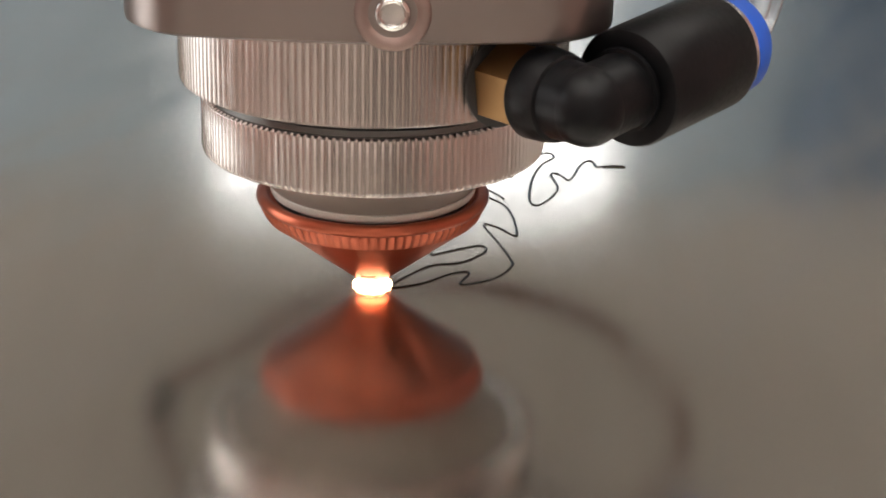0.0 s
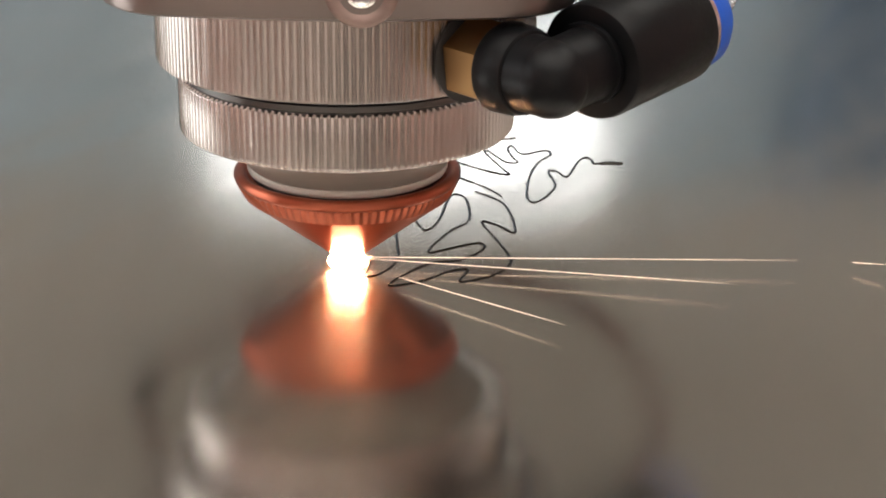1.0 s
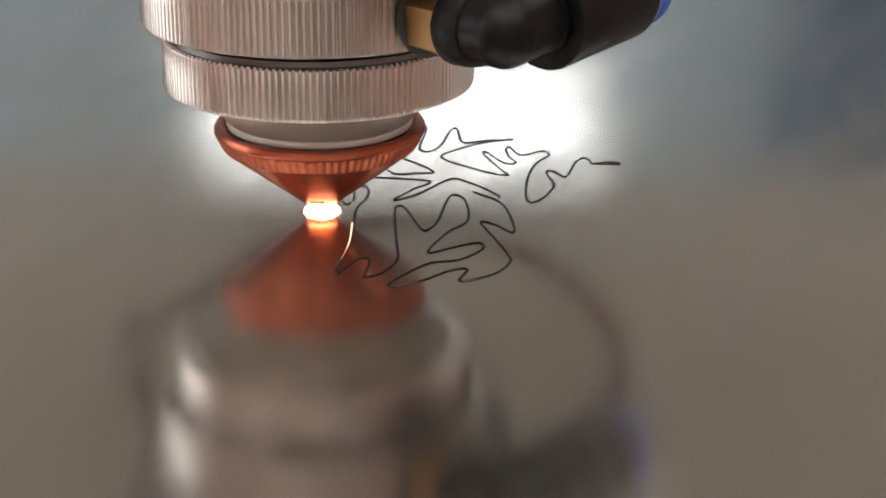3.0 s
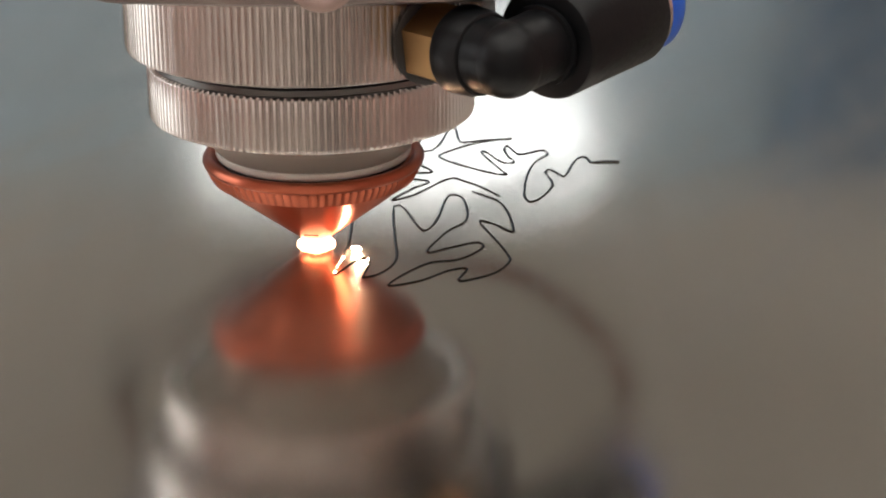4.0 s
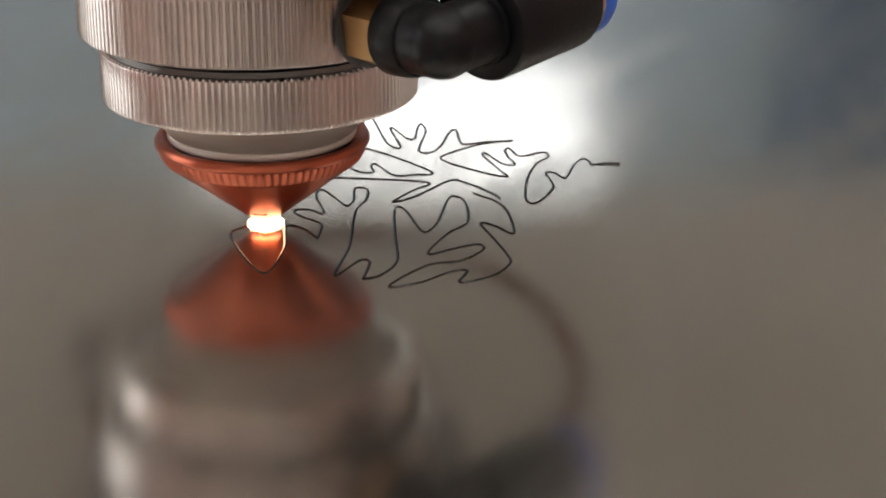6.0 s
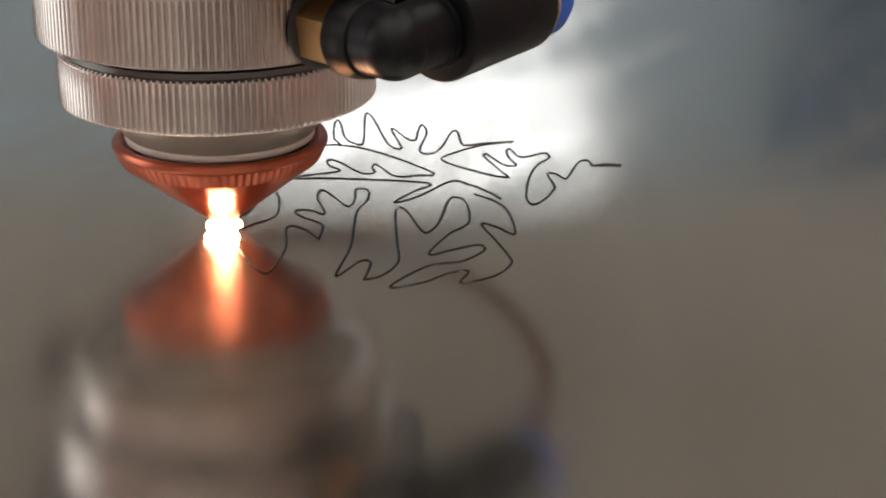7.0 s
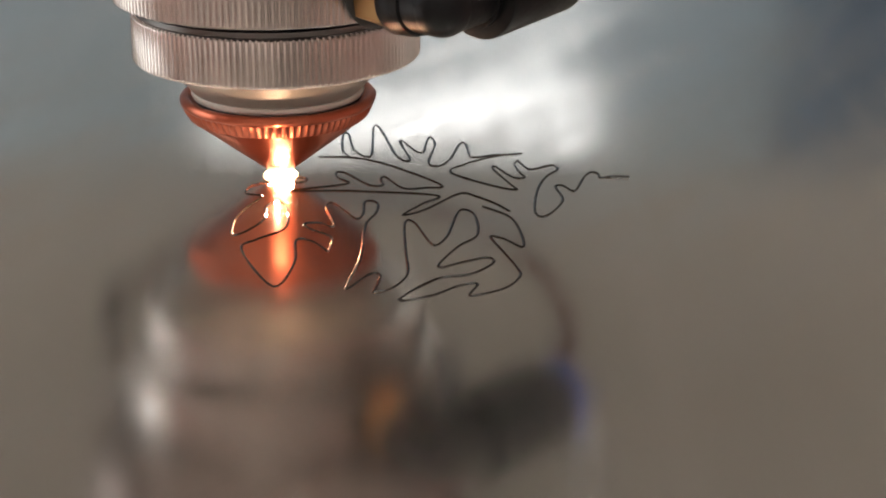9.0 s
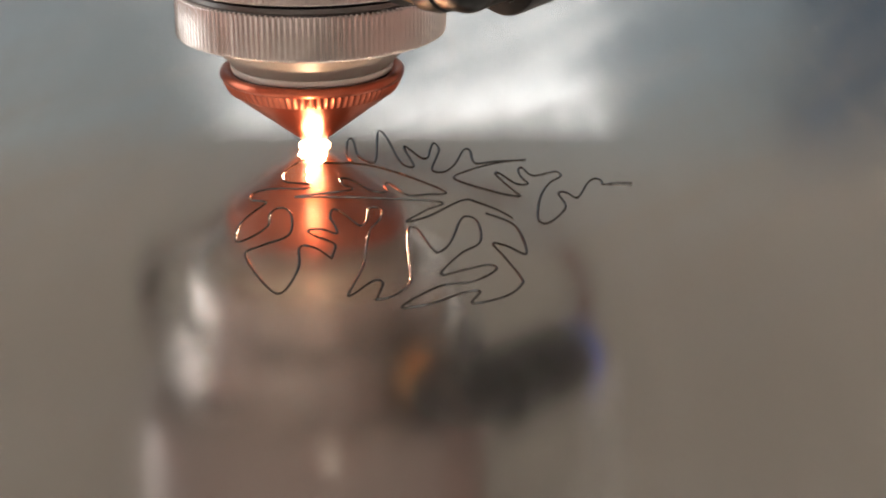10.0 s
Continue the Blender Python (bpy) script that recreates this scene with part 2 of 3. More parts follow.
# ---- the workshop round the machine ----
def wall_with_window(wall_name, paint, wall_label, window_name, label, opening, x0, x1, y1, z0, z1, w, turn, day):
    wx0, wx1, wz0, wz1 = opening
    bm = box(x0, wx0, y1, y1 + w, z0, z1)
    for b in (box(wx1, x1, y1, y1 + w, z0, z1), box(wx0, wx1, y1, y1 + w, z0, wz0), box(wx0, wx1, y1, y1 + w, wz1, z1)):
        me = bpy.data.meshes.new("piece")
        b.to_mesh(me)
        b.free()
        bm.from_mesh(me)
        bpy.data.meshes.remove(me)
    tagged(link(wall_name, bm, paint, smooth=False, at=turn), wall_label, "wall", kind="structure")
    win = tagged(new(window_name), label, "window", kind="structure")
    win.matrix_basis = turn
    for a in ((wx0, wx0 + 30, wz0, wz1), (wx1 - 30, wx1, wz0, wz1), (wx0 + 30, wx1 - 30, wz0, wz0 + 30), (wx0 + 30, wx1 - 30, wz1 - 30, wz1)):
        part("window_frame", box(a[0], a[1], y1 + 20, y1 + 70, a[2], a[3]), CEILING, win, smooth=False)
    part("pane", box(wx0 + 30, wx1 - 30, y1 + 60, y1 + 64, wz0 + 30, wz1 - 30), day, win, "bright sky behind frosted glass", smooth=False)


def room():
    x0, x1, y0, y1, z0, z1 = -2600, 2600, -2400, 3000, -850, 2300
    w = 120
    tagged(link("floor", box(x0 - w, x1 + w, y0 - w, y1 + w, z0 - w, z0), FLOOR, smooth=False), "grey concrete workshop floor", "floor", kind="structure")
    tagged(link("ceiling", box(x0 - w, x1 + w, y0 - w, y1 + w, z1, z1 + w), CEILING, smooth=False), "plain pale workshop ceiling", "ceiling", kind="structure")
    tagged(link("wall_south", box(x0, x1, y0 - w, y0, z0, z1), WALL_GREY, smooth=False), "warm grey painted workshop wall", "wall", kind="structure")
    tagged(link("wall_east", box(x1, x1 + w, y0 - w, y1 + w, z0, z1), WALL_WARM, smooth=False), "terracotta painted workshop wall", "wall", kind="structure")
    # the far and the left wall, each with a window opening
    wall_with_window("wall_north", WALL_BLUE, "blue-grey painted workshop wall with a window", "window_1", "bright daylit workshop window in the far wall", WINDOW, x0, x1, y1, z0, z1, w, Matrix(), DAY)
    wall_with_window("wall_west", WALL_WARM, "terracotta painted workshop wall with a window", "window_2", "bright daylit workshop window in the side wall", WINDOW_2, y0 - w, y1 + w, -x0, z0, z1, w, pose(0, 0, 0, 0, 0, 90), DAY_SIDE)
    # Unseen ceiling lights, added to brighten the gantry cover and the rings.
    lamp = None
    for x, y in ((0, -1500), (0, -300), (0, 1100)):
        at = pose(x * MM, y * MM, (z1 - 60) * MM)
        if lamp is None:
            lamp = tagged(new("fill_ceiling_light"), "unseen long ceiling light added to brighten the gantry cover and rings", "ceiling light", "ceiling lights")
            part("housing", box(-1920, 1920, -190, 190, 0, 60, 6), CEILING, lamp, smooth=False)
            part("diffuser", box(-1900, 1900, -170, 170, -6, -1), LAMP, lamp, smooth=False)
            lamp.matrix_basis = at
        else:
            copy_thing(lamp, at)


WINDOW = (-410, 290, 884, 1550)
WINDOW_2 = (-500, 1500, 300, 1500)
room()


# Unseen cabinet, added so the sheet mirrors something dark blue on the right.
def added_cabinet():
    c = tagged(new("added_cabinet"), "unseen dark blue cabinet added to darken the sheet's reflection", "cabinet")
    part("body", box(0, 1500, 0, 380, -850, 1750, 6), CABINET, c, smooth=False)
    for i in range(3):
        d = part("door", box(i * 500 + 6, i * 500 + 494, -22, -2, -780, 1735, 4), CABINET, c, smooth=False)
        part("handle", box(i * 500 + 440, i * 500 + 456, -50, -22.5, 300, 460, 4), CHROME, d, "steel bar handle")
    c.matrix_basis = pose(0.56, 2.6, 0)


added_cabinet()


# ---- the machine: sheet, bed, gantry ----
def sheet_and_bed():
    sheet = link("metal_sheet", box(-620, 620, -480, 900, -1.5, 0), STEEL, smooth=False)
    tagged(sheet, "brushed stainless steel sheet with a blurred mirror shine", "metal sheet")
    bed = tagged(new("machine_bed"), "grey painted steel bed under the metal sheet", "machine bed")
    part("bed_top", box(-700, 700, -560, 1000, -60, -1.9, 3), PAINT, bed, smooth=False)
    for x in (-640, 640):
        for y in (-500, 940):
            part("leg", box(x - 40, x + 40, y - 40, y + 40, -850, -60, 3), PAINT, bed, smooth=False)
    return sheet


sheet_and_bed()


def gantry():
    g = tagged(new("gantry"), "wide grey painted gantry beam of the laser machine", "gantry")
    # the cover's lower edge flares out a little towards the front, a bend added to catch more light
    heights = [92 + 70 * (i / 14) for i in range(15)] + [250, 420]
    front = [(313.0 - 15.0 * max(0.0, 1 - (z - 92) / 70) ** 2, z) for z in heights]
    ring = front + [(y + 3.0, z) for y, z in front[::-1]]
    cover = bmesh.new()
    ends = [[cover.verts.new((x, y, z)) for y, z in ring] for x in (-660, 660)]
    for i in range(len(ring)):
        k = (i + 1) % len(ring)
        cover.faces.new((ends[0][i], ends[0][k], ends[1][k], ends[1][i]))
    for e in ends:
        cover.faces.new(e)
    part("front_cover", cover, PAINT, g, "grey painted sheet-metal cover, lower edge flared to catch more light")
    part("beam", box(-660, 660, 316.2, 446, 330, 460, 8), PAINT, g, smooth=False)
    part("beam_rail", box(-650, 650, 305, 312.8, 380, 400, 2), ALU_DARK, g, smooth=False)
    for x in (-690, 690):
        part("end_carriage", box(x - 29, x + 29, 296, 456, -1.5, 460, 6), PAINT, g, smooth=False)
    return g


GANTRY = gantry()


# ---- the cutting head ----
FLARES = []


def cutting_head():
    h = tagged(new("laser_cutting_head"), "laser cutting head with knurled aluminium rings and a copper nozzle", "laser head")
    # nozzle: tip, cone, knurled flange
    nozzle = part("nozzle", lathe([(0.8, 3.2), (0.8, 1.55), (1.0, 1.4), (2.2, 1.4), (2.5, 1.6), (12.3, 9.15), (12.5, 9.4), (13.1, 11.1), (13.55, 11.2), (13.85, 11.45), (13.98, 11.8), (13.95, 12.15),
                                   (13.75, 12.45), (13.4, 12.6), (13.0, 12.58), (12.6, 12.3), (12.3, 11.9), (9.0, 11.8)], 128), COPPER, h, "conical copper nozzle with a smooth rim and worn dark tip")
    part("knurl_band", lathe([(12.3, 9.3), (12.75, 9.4, 0.05), (12.95, 9.65, 0.2), (13.6, 10.95, 0.3), (13.55, 11.2, 0.15), (13.0, 11.3)], teeth=84), COPPER, nozzle, "knurled copper grip band")
    for a in (-96, 88):
        b = box(-0.9, 0.9, -0.13, 0.13, -0.12, 0.12)
        bmesh.ops.transform(b, matrix=pose(0, 0, 0, 52, 0, 0), verts=b.verts)
        bmesh.ops.translate(b, vec=(0, -3.55, 2.5), verts=b.verts)
        bmesh.ops.transform(b, matrix=pose(0, 0, 0, 0, 0, a + 90), verts=b.verts)
        part("tip_mark", b, DARK, nozzle, "short dark engraved mark near the tip", smooth=False)
    # ceramic carrier above the nozzle
    # Dark ring put in for the shaded gap between ceramic and copper rim.
    part("gap_shade_ring", lathe([(9.0, 11.5), (11.8, 11.6), (11.85, 12.0), (11.7, 12.3), (9.0, 12.4)], 96), DARK, h, "thin dark ring standing for the shade in the gap above the nozzle")
    part("ceramic_body", lathe([(9, 12.3), (11.8, 12.3), (12.15, 12.5), (12.3, 12.8), (12.3, 13.3), (12.0, 13.5)], 96), CERAMIC, h, "pale ceramic nozzle carrier")
    part("carrier_cone", lathe([(11, 13.3), (12.05, 13.35), (12.5, 13.8), (13.1, 14.7), (17.2, 17.9), (17.8, 18.5), (12, 18.8)], 128), ALU_CONE, h, "dull turned aluminium cone")
    # knurled rings
    part("lock_ring", lathe([(12, 18.3), (18.6, 18.2), (19.75, 18.2, 0.1), (20.2, 18.4, 0.5), (20.3, 18.7, 0.58), (20.3, 24.55, 0.58), (20.2, 24.8, 0.5), (19.8, 25.0, 0.1), (18.6, 25.0), (12, 25.0)], teeth=152, step=6), ALU, h, "knurled aluminium lock ring")
    part("spacer_ring", lathe([(12, 24.8), (19.6, 25.0), (20.0, 25.3), (20.0, 26.0), (19.4, 26.3), (12, 26.4)], 160), GUN, h, "smooth dark steel spacer ring")
    # Dark band fills the groove; its colour stands in for the shade there.
    part("groove_shade_band", lathe([(12, 26.2), (19.4, 26.25), (20.5, 26.5), (20.5, 27.1), (12, 27.3)], 160), DARK, h, "dark band standing for the shade in the groove between the rings")
    part("adjusting_ring", lathe([(12, 26.9), (20.9, 26.9), (22.25, 26.95, 0.1), (22.7, 27.15, 0.4), (22.8, 27.5, 0.58), (22.8, 37.0, 0.58), (12, 37.2)], teeth=166, step=6), ALU, h, "tall knurled aluminium adjusting ring")
    # housing with its clamp screw
    part("housing", rounded_block(26.5, 23.5, 24, 8, 2.6, [(37.3, 0.5), (37.6, 0.1), (38.2, 0), (90, 0), (91, 0.8)]), BODY, h, "satin anodised housing block")
    screw = along(lathe([(4.1, -0.3), (4.05, 0.05), (3.8, 0.3), (3.4, 0.4), (3.0, 0.3), (2.5, 0.0), (2.1, -0.3)], 48), (2.9, -26.0, 40.7), (0.02, -1, 0))
    part("screw_recess", screw, RIM, h, "round recess round the clamp screw")
    sc = along(lathe([(1.9, -0.5), (1.9, 0.3), (1.75, 0.55), (1.4, 0.7), (1.25, 0.6), (1.15, 0.25), (0.2, 0.2)], 48), (2.9, -26.0, 40.7), (0.02, -1, 0))
    part("clamp_screw", sc, CHROME, h, "bright domed steel clamp screw")
    # sensor cable that hangs in a loop behind the rings
    loop = [(-24, 20, 52), (-28, 34, 50), (-33, 46, 46), (-34.5, 50, 42), (-32, 50, 37), (-22, 50, 30.5), (-11, 50, 22.8), (2, 50, 19.2), (10, 50, 19.2), (19, 50, 20.9), (31, 50, 25.3), (40, 50, 33), (45, 50, 41), (46, 47, 47), (40, 38, 51), (32, 28, 53), (24, 20, 54)]
    part("sensor_cable", pipe(spline(loop, 6), 1.45, 16), CABLE, h, "dark reddish-brown sensor cable in a hanging loop")
    part("cable_plug", along(lathe([(1.3, -4), (2.1, -3.6), (2.3, -3), (2.3, 3.5), (1.9, 4)], 32), (-33.6, 50, 40), (-0.35, 0, 1)), DARK, h, "dark cable plug")
    part("head_column", rounded_block(40, 20, 60, 10, 0, [(91.5, 0), (420, 0)]), PAINT, h, "grey painted column above the housing")
    part("slide_bracket", box(-36, 36, 60, 304.8, 340, 410, 4), PAINT, h, "grey bracket from the column to the beam", smooth=False)
    # push-in elbow fitting
    base, knee, end = Vector((13.6, -16.1, 31.2)), Vector((23.3, -27.5, 31.55)), Vector((40.7, -6.2, 33.25))
    d1, d2 = (knee - base).normalized(), (end - knee).normalized()
    part("fitting_base", along(lathe([(4.4, -1.0), (4.4, 1.2), (5.1, 1.3), (5.2, 1.8), (4.6, 2.1)], 48), base, d1), DARK, h, "dark thread collar of the elbow fitting")
    hexagon = lathe([(4.5, 1.9), (5.0, 2.3), (5.0, 7.4), (4.6, 7.8)], 6)
    bmesh.ops.rotate(hexagon, cent=(0, 0, 0), matrix=Matrix.Rotation(radians(36), 3, "Z"), verts=hexagon.verts)
    part("brass_hex", along(hexagon, base, d1), BRASS, h, "brass hexagon of the elbow fitting", smooth=False)
    part("fitting_collar", along(lathe([(4.3, 7.4), (5.0, 7.5), (5.15, 7.8), (5.0, 10.2), (4.7, 11.4), (4.4, 11.6)], 64), base, d1), BLACK, h, "black plastic swivel collar")
    # elbow: two short arms that meet in a round knee
    arm = along(lathe([(4.35, 11.4), (4.3, 12.0), (4.22, 15.0)], 48), base, d1)
    for extra in (along(lathe([(4.2, 0.0), (4.15, 5.2), (4.2, 6.0), (4.65, 6.1), (4.7, 6.7), (4.3, 6.8), (4.3, 7.6)], 48), knee, d2), ball(4.28, knee)):
        me = bpy.data.meshes.new("piece")
        extra.to_mesh(me)
        extra.free()
        arm.from_mesh(me)
        bpy.data.meshes.remove(me)
    part("elbow", arm, BLACK, h, "black plastic elbow with a rounded knee")
    part("barrel", along(lathe([(4.4, 7.0), (5.9, 7.0), (6.4, 7.15), (6.6, 7.5), (6.7, 22.5), (6.5, 22.9), (5.0, 23.0)], 80), knee, d2), BLACK, h, "black push-in barrel of the fitting")
    part("retaining_ring", along(lathe([(4.5, 22.8), (6.1, 22.9), (6.15, 23.2), (6.15, 24.0), (5.9, 24.2)], 64), knee, d2), CHROME, h, "pale retaining ring")
    part("release_collar", along(lathe([(4.4, 24.0), (6.0, 24.1), (6.05, 24.4), (6.0, 26.6), (5.5, 27.6), (4.5, 28.0), (3.1, 27.9)], 64), knee, d2), BLUE, h, "blue plastic release collar")
    e = knee + d2 * 27.2
    hose = [e - d2, e + d2 * 2.5 + Vector((0, 0, 0.4)), e + d2 * 5 + Vector((0, 0, 2.6)), e + d2 * 7 + Vector((0, 0, 7)), e + d2 * 8.5 + Vector((0, 0, 14)), e + d2 * 9 + Vector((0, 2, 32)), e + d2 * 5 + Vector((-4, 12, 70)), e + d2 + Vector((-14, 40, 120))]
    part("air_hose", pipe(spline(hose, 8), 3.0, 24), TUBE, h, "clear plastic air hose")
    # the cut's glowing spot travels with the head
    bm = bmesh.new()
    bmesh.ops.create_icosphere(bm, subdivisions=4, radius=1)
    for v in bm.verts:
        w = 1 + 0.16 * noise.noise(v.co * 2.3) + 0.06 * noise.noise(v.co * 6)
        v.co = Vector((v.co.x * 2.35 * w, v.co.y * 2.2 * w, 0.66 * v.co.z * w + 0.1))
    flare = bmesh.new()
    bmesh.ops.create_icosphere(flare, subdivisions=4, radius=1)
    for v in flare.verts:
        w = 1 + 0.7 * noise.noise(v.co * 2.1 + Vector((5, 1, 2))) + 0.35 * noise.noise(v.co * 5)
        v.co = Vector((v.co.x * 1.85 * w + 0.3 * v.co.z, v.co.y * 0.8 * w - 2.7, 1.5 * v.co.z * w + 1.75))
    FLARES.append(part("flare", flare, FLAME, h, "white-hot flame licking up from the cut"))
    # a thin tongue of molten spatter that shoots out low over the sheet
    tongue = [(0, -2.0, 0.7), (0.15, -4.0, 0.9), (0.3, -6.2, 1.0), (0.2, -7.4, 0.9)]
    FLARES.append(part("spatter_tongue", pipe(spline(tongue, 3), 0.32, 10), FLAME, h, "thin white-hot tongue of molten spatter"))
    # A glowing drop added as a light for the carrier cone and rings.
    drop = bmesh.new()
    bmesh.ops.create_icosphere(drop, subdivisions=3, radius=1)
    for v in drop.verts:
        w = 1 + 0.3 * noise.noise(v.co * 2.7)
        v.co = Vector((v.co.x * 0.2 * w, v.co.y * 0.6 * w - 14.5, v.co.z * 0.2 * w + 0.6))
    FLARES.append(part("fill_light_drop", drop, FILL_GLOW, h, "small glowing drop added to light the carrier cone from below"))
    part("molten_spot", bm, SPARK, h, "white-hot glowing molten metal under the nozzle")
    return h


HEAD = cutting_head()

# ---- the cut outline in the sheet ----
TAIL = [(26.0, 21.0), (23.8, 21.3), (21.8, 20.5), (21.6, 22.4), (20.7, 23.2), (19.5, 21.1), (17.7, 14.6), (16.2, 17.0), (15.1, 16.5), (15.8, 10.7), (14.0, 5.3), (12.4, 3.5), (11.7, 6.6), (12.5, 15.2), (14.0, 21.2), (15.8, 24.4),
        (15.1, 26.6), (11.8, 24.7), (10.3, 28.6), (9.7, 27.2), (10.1, 23.9), (10.9, 21.0), (9.2, 21.0), (6.9, 25.9), (6.4, 25.1), (8.7, 17.9), (9.5, 15.3), (6.2, 17.1), (0.3, 23.3), (2.4, 27.3), (6.6, 30.9), (11.0, 32.5)]
COMB = [(10.8, 32.2), (6.6, 31.7), (3.4, 30.9), (2.7, 37.3), (1.7, 37.3), (0.3, 30.1), (-1.3, 26.6), (-3.0, 28.0), (-2.0, 37.3), (-2.8, 41.2), (-3.4, 37.4), (-3.6, 33.9), (-4.7, 33.6), (-6.9, 38.9), (-7.3, 38.3), (-5.7, 29.4),
        (-7.6, 31.1), (-9.7, 41.9), (-10.9, 47.2), (-11.6, 45.9), (-11.4, 33.2), (-12.2, 31.2), (-14.2, 34.7), (-15.3, 42.9), (-16.1, 42.4), (-15.9, 34.7), (-15.1, 31.3), (-19.3, 31.3)]
SPINE = [(-15.1, 31.0), (-11.7, 29.5), (-6.7, 24.8), (-1.0, 17.3), (-3.4, 16.3), (-6.5, 16.1), (-9.1, 21.3), (-9.8, 20.3), (-9.4, 17.7), (-11.4, 17.7), (-14.8, 23.0), (-16.3, 23.6), (-15.9, 20.9), (-14.6, 18.3), (-22.4, 15.3),
         (-17.6, 15.2), (-12.9, 14.9), (-1.8, 12.9), (-3.7, 9.3), (-6.4, 4.5), (-3.3, 6.8), (1.4, 13.6), (3.7, 12.4), (6.4, 9.1), (8.2, 5.9)]
MANE = [(4.6, 7.9), (8.5, 2.6), (9.6, -8.3), (7.1, -5.4), (5.3, -4.5), (6.9, -10.4), (8.5, -16.7), (8.6, -19.7), (6.5, -23.7), (2.3, -26.1), (3.3, -22.0), (1.0, -22.6), (-2.5, -26.0), (-6.4, -27.3), (-1.8, -20.2), (2.4, -18.6),
        (5.4, -14.6), (4.7, -12.5), (1.1, -14.5), (-1.2, -16.1), (-1.4, -14.5), (1.1, -8.1), (3.6, -3.8), (3.4, 4.3), (1.9, 6.7), (0.9, 4.4), (-0.3, -3.7), (-1.8, -7.7), (-2.9, -5.9), (-4.8, 1.4), (-6.1, 1.0), (-5.8, -10.2),
        (-5.5, -18.5), (-7.4, -23.4), (-9.6, -24.8)]
# the stretch that is cut while we watch, with the second at which the beam passes
LIVE = [(-9.6, -24.8, 0.15), (-9.1, -21.4, 0.35), (-9.0, -18.5, 0.5), (-10.3, -18.4, 0.55), (-13.1, -23.5, 0.75), (-11.7, -13.3, 1.25), (-11.5, -3.5, 1.55), (-11.2, 1.5, 1.7), (-10.1, 5.3, 1.8), (-9.9, 9.1, 1.9),
        (-10.8, 10.6, 1.97), (-11.8, 9.9, 2.05), (-11.8, 5.3, 2.2), (-12.6, 2.9, 2.35), (-14.1, 5.8, 2.55), (-15.8, 9.2, 2.68), (-16.8, 9.5, 2.75), (-16.9, 6.3, 2.85), (-16.1, 3.0, 2.93), (-15.7, -0.3, 3.0), (-17.7, 1.4, 3.12),
        (-19.6, 1.0, 3.25), (-18.7, -1.1, 3.35), (-16.6, -3.2, 3.5), (-15.6, -5.2, 3.62), (-15.9, -10.0, 3.95)]
LIVE_2 = [(-15.9, -10.0, 4.05), (-18.1, -6.1, 4.35), (-20.3, -5.6, 4.48), (-20.0, -14.2, 4.7), (-22.1, -22.6, 5.1), (-27.2, -9.2, 5.75), (-25.5, -5.1, 5.9), (-22.2, -1.1, 6.05), (-22.1, 5.5, 6.2), (-23.0, 9.6, 6.35),
          (-24.4, 10.3, 6.45), (-25.3, 7.9, 6.55), (-25.2, 3.1, 6.65), (-27.0, -1.5, 6.8), (-28.9, -3.4, 7.0), (-29.2, 1.0, 7.2), (-28.8, 5.0, 7.32), (-27.5, 9.3, 7.5), (-26.3, 13.0, 7.7), (-28.5, 14.0, 8.0), (-28.3, 17.0, 8.12),
          (-25.7, 19.0, 8.25), (-21.2, 19.0, 8.5), (-20.7, 21.0, 8.7), (-24.3, 22.3, 9.0), (-24.6, 27.3, 9.25), (-22.0, 33.7, 9.5), (-21.3, 39.5, 10.0)]


def bead(points, width=0.2):
    """The burnt edge of a cut: a low ridge of frozen melt with two sloping flanks, of uneven width."""
    bm = bmesh.new()
    rows = []
    for i, p in enumerate(points):
        way = (points[min(i + 1, len(points) - 1)] - points[max(i - 1, 0)]).normalized()
        side = Vector((way.y, -way.x, 0)) * width * (1 + 0.18 * noise.noise(Vector((p.x * 1.7, p.y * 1.7, 0))))
        rise = 0.78 * width * (1 + 0.15 * noise.noise(Vector((p.x * 2.3, p.y * 2.3, 4))))
        rows.append([bm.verts.new(p + side * k + Vector((0, 0, z))) for k, z in ((-1, -0.05), (-1, 0.003), (-0.12, rise), (0.12, rise), (1, 0.003), (1, -0.05))])
    for a, b in zip(rows, rows[1:]):
        for k in range(6):
            bm.faces.new((a[k], a[(k + 1) % 6], b[(k + 1) % 6], b[k]))
    bm.faces.new(rows[0][::-1])
    bm.faces.new(rows[-1])
    return bm


def cut_outline():
    thing = tagged(new("cut_outline"), "thin dark burnt feathery cut outline in the steel sheet", "cut line")
    for pts in (TAIL, COMB, SPINE, MANE):
        part("cut_line", bead(spline(pts, 6)), KERF, thing, smooth=False)
    part("pierce_slot", bead(spline([(25.9, 20.6), (24.5, 20.7), (22.6, 20.6)], 4), 0.3), KERF, thing, "wider burnt slot at the cut's start")
    pieces = []
    for path in (LIVE, LIVE_2):
        line = spline([(x, y) for x, y, t in path], 6)
        for i in range(len(path) - 1):
            ob = part("cut_line", bead(line[6 * i:6 * i + 7]), KERF, thing, smooth=False)
            pieces.append((ob, path[i + 1][2]))
    return pieces


PIECES = cut_outline()


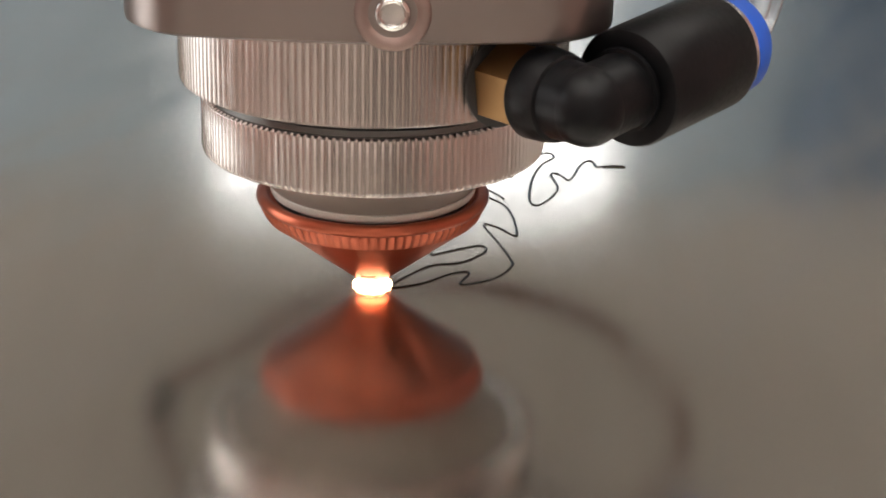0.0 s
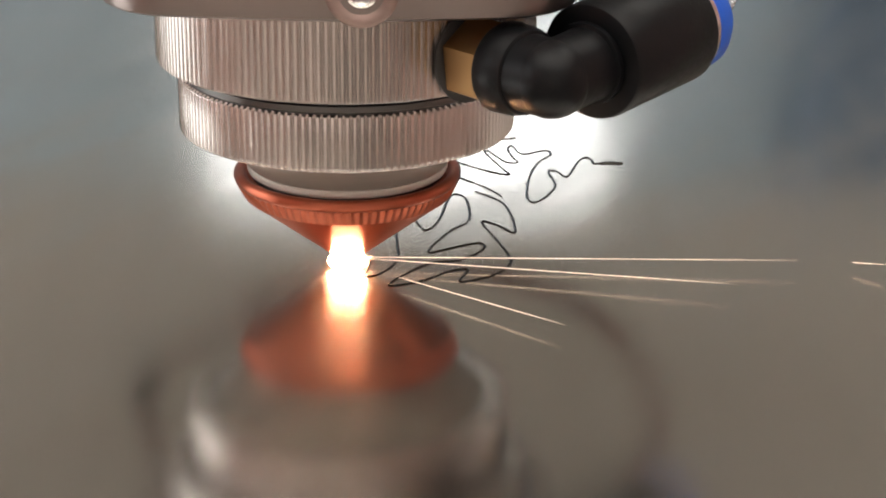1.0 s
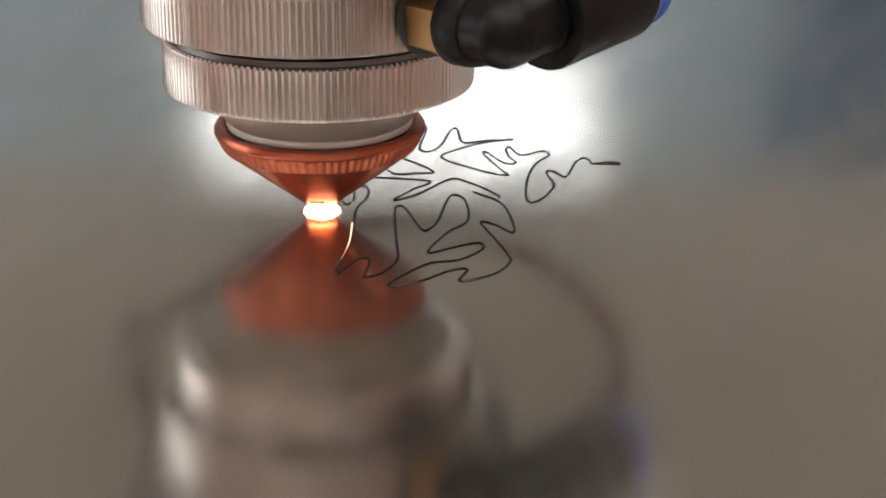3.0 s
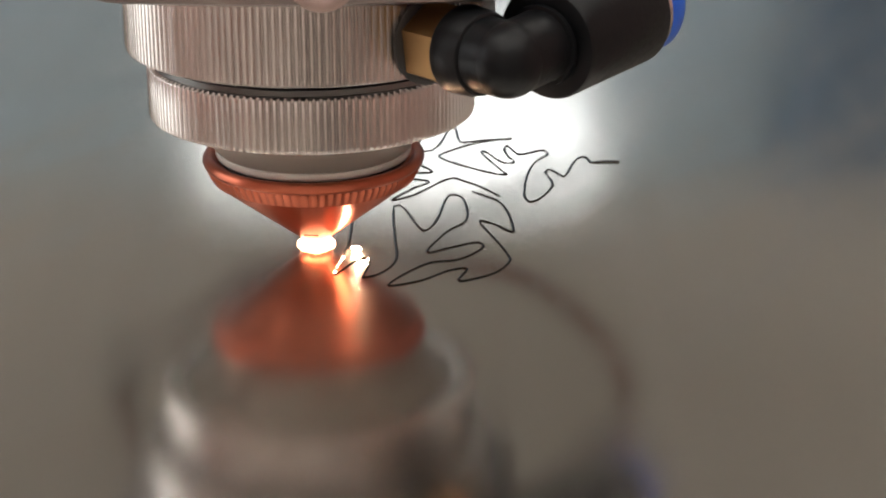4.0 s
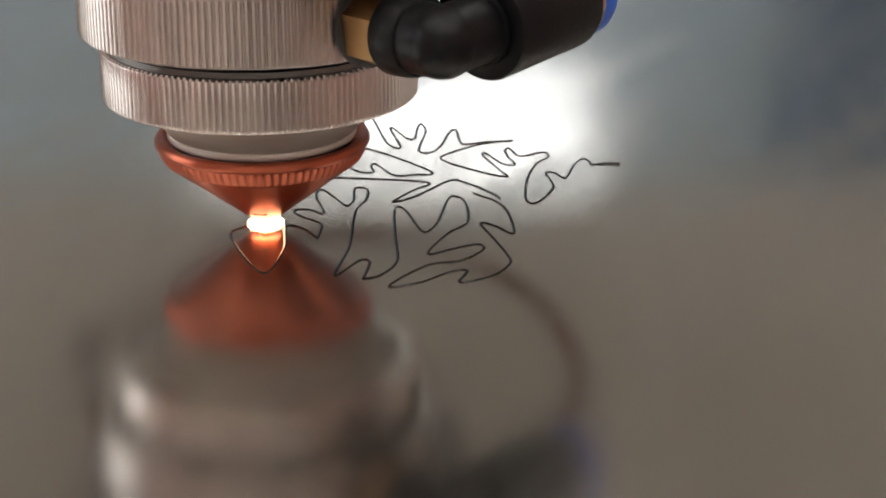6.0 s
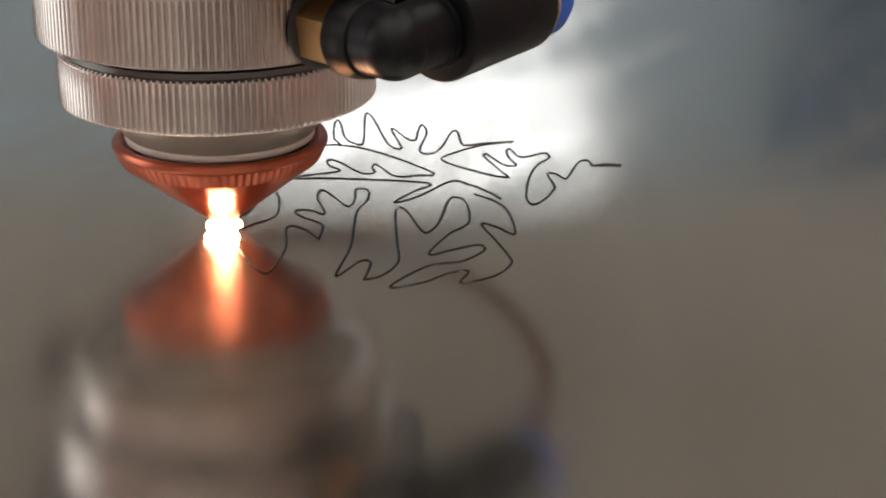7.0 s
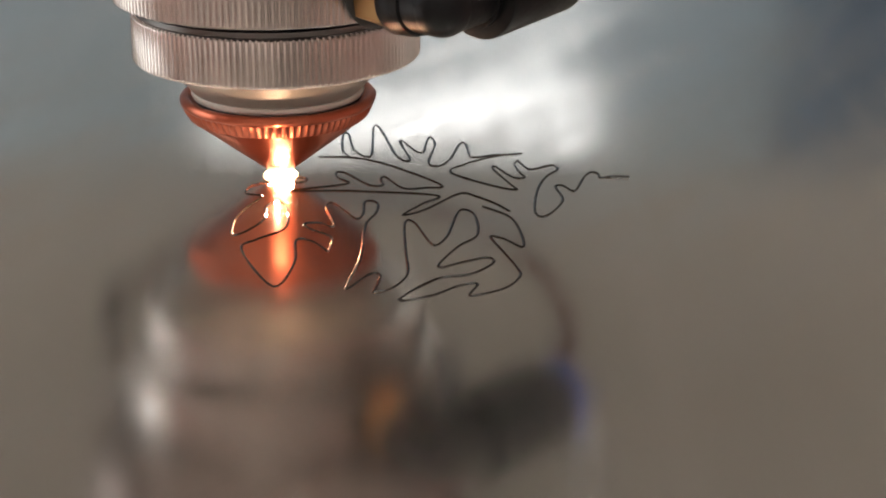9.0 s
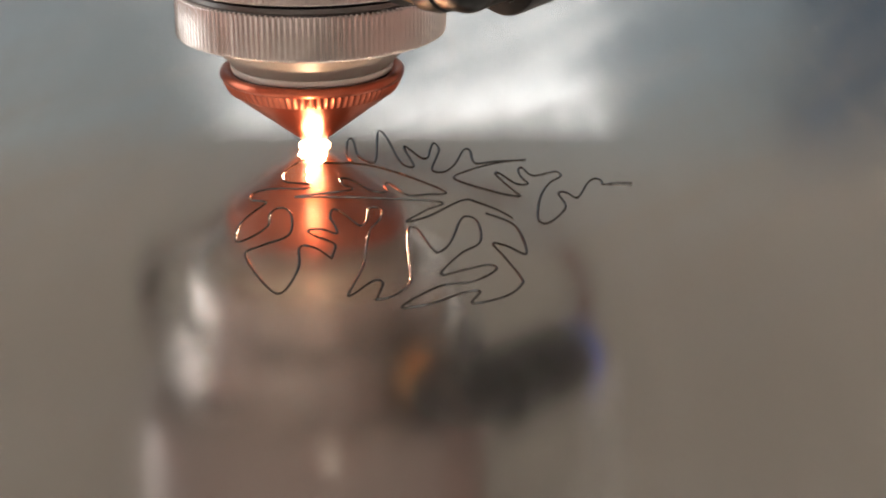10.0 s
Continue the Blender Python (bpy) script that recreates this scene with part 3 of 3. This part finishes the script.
# single sparks: second, start and end (mm)
SPARKS = [(1.0, (-9.9, -20.4, 1.0), (44.0, -21.8, 1.5)),
          (1.0, (51.0, -21.1, 1.0), (54.8, -23.1, 1.5)),
          (1.0, (-9.2, -20.9, 1.0), (34.9, -29.9, 1.5)),
          (1.0, (-5.5, -27.0, 1.0), (14.1, -43.0, 1.5)),
          (7.7, (-20.6, 13.8, 1.0), (59.4, 10.8, 1.5)),
          (7.7, (-19.6, 12.2, 1.0), (45.8, -3.4, 1.5)),
          (8.9, (-20.3, -9.7, 1.0), (-15.7, -83.5, 1.5))]
under = pose(0, 0.2, -0.03)


def flying_sparks():
    made = []
    for t, a, b in SPARKS:
        a, b = Vector(a), Vector(b)
        d = (b - a).length
        bm = lathe([(0.01, 0), (0.035, d * 0.1), (0.04, d * 0.4), (0.03, d * 0.8), (0.008, d)], 8)
        ob = link("flying_spark", bm, STREAK)
        tagged(ob, "thin glowing streak of a spark flying off the cut", "spark", "flying sparks")
        made.append((ob, t, Matrix.Translation(a * MM) @ (b - a).to_track_quat("Z", "Y").to_matrix().to_4x4()))
    return made


STREAKS = flying_sparks()


def dust():
    bm = bmesh.new()
    for i in range(14):
        p = Vector((random.uniform(-70, 70), random.uniform(-80, 70), 0.03))
        r = random.uniform(0.03, 0.075)
        bmesh.ops.create_icosphere(bm, subdivisions=1, radius=r, matrix=Matrix.Translation(p))
    tagged(link("dust_specks", bm, KERF), "tiny dark dust specks on the steel sheet", "dust", kind="stuff")


dust()


def motions():
    walk(HEAD, [(t, pose(x * MM, y * MM, 0)) for t, x, y in HEAD_ROWS])
    walk(GANTRY, [(t, pose(0, y * MM, 0)) for t, x, y in HEAD_ROWS])
    # the flame leaps out of the nozzle's mouth and dies back into it
    inside, out, half = pose(0, 2.6 * MM, 6.0 * MM), pose(0, 0, -0.4 * MM), pose(0.3 * MM, -2.2 * MM, -1.6 * MM)
    ember, low = pose(0.1 * MM, -1.4 * MM, -2.15 * MM), pose(0.3 * MM, -1.2 * MM, -2.55 * MM)
    rows = []
    for t, m in ((0, inside), (0.1, inside), (0.2, half), (0.3, out), (0.4, out), (0.5, ember), (0.6, inside), (0.8, inside), (0.9, out), (1.3, out), (1.4, half), (1.5, out), (1.8, out), (2.0, ember), (2.2, half), (2.3, out),
                 (2.5, out), (2.65, inside), (4.1, inside), (4.2, half), (4.3, inside), (5.1, inside), (5.3, half), (5.5, out), (5.6, out), (5.7, half), (6.0, inside), (6.3, half), (6.6, inside), (6.8, half), (7.0, half), (7.2, out), (7.4, out), (7.5, ember),
                 (7.7, inside), (8.05, inside), (8.17, out), (8.3, out), (8.42, ember), (8.8, ember), (9.0, low), (9.3, ember), (9.6, ember), (10, ember)):
        rows.append((t, m))
    walk(FLARES[0], rows)
    # the spatter tongue shoots out to one side or the other and falls back; the added light drop does the same
    gone = pose(0, 9 * MM, 20 * MM)
    leaps = ((1.1, 2.6, 0, 10), (5.5, 5.7, 8, 8), (7.15, 7.6, -2, 2), (8.2, 8.6, 2, 0))
    falls = ((1.15, 2.6, 2, 8), (3.75, 4.6, 56, 60, 8.3), (7.2, 7.65, -2, 0), (8.15, 9.93, 4, 0))
    for ob, spans in ((FLARES[1], leaps), (FLARES[2], falls)):
        rows = [(0, gone)]
        for t0, t1, a, b, *near in spans:
            shift = pose(0, sum(near) * MM, 0)
            rows += [(t0 - 0.1, gone), (t0, pose(0, 0, 0, 0, 0, a) @ shift), (t1, pose(0, 0, 0, 0, 0, b) @ shift), (min(t1 + 0.1, 10), gone)]
        if t1 > 9.9:
            rows[-1] = (10, rows[-2][1])
        elif rows[-1][0] < 10:
            rows.append((10, gone))
        walk(ob, rows)
    for ob, t, m in STREAKS:  # single sparks fly off and are gone
        walk(ob, [(0, under), (t - 0.07, under), (t, m), (t + 0.07, under), (10, under)])
    low, high = pose(0, 0, -0.5 * MM), pose(0, 0, 0)
    for ob, t in PIECES:  # each stretch of the cut opens as the beam passes
        t = min(t, 9.93)
        walk(ob, [(0, low), (max(t - 0.07, 0.03), low), (t, high), (10, high)])


motions()
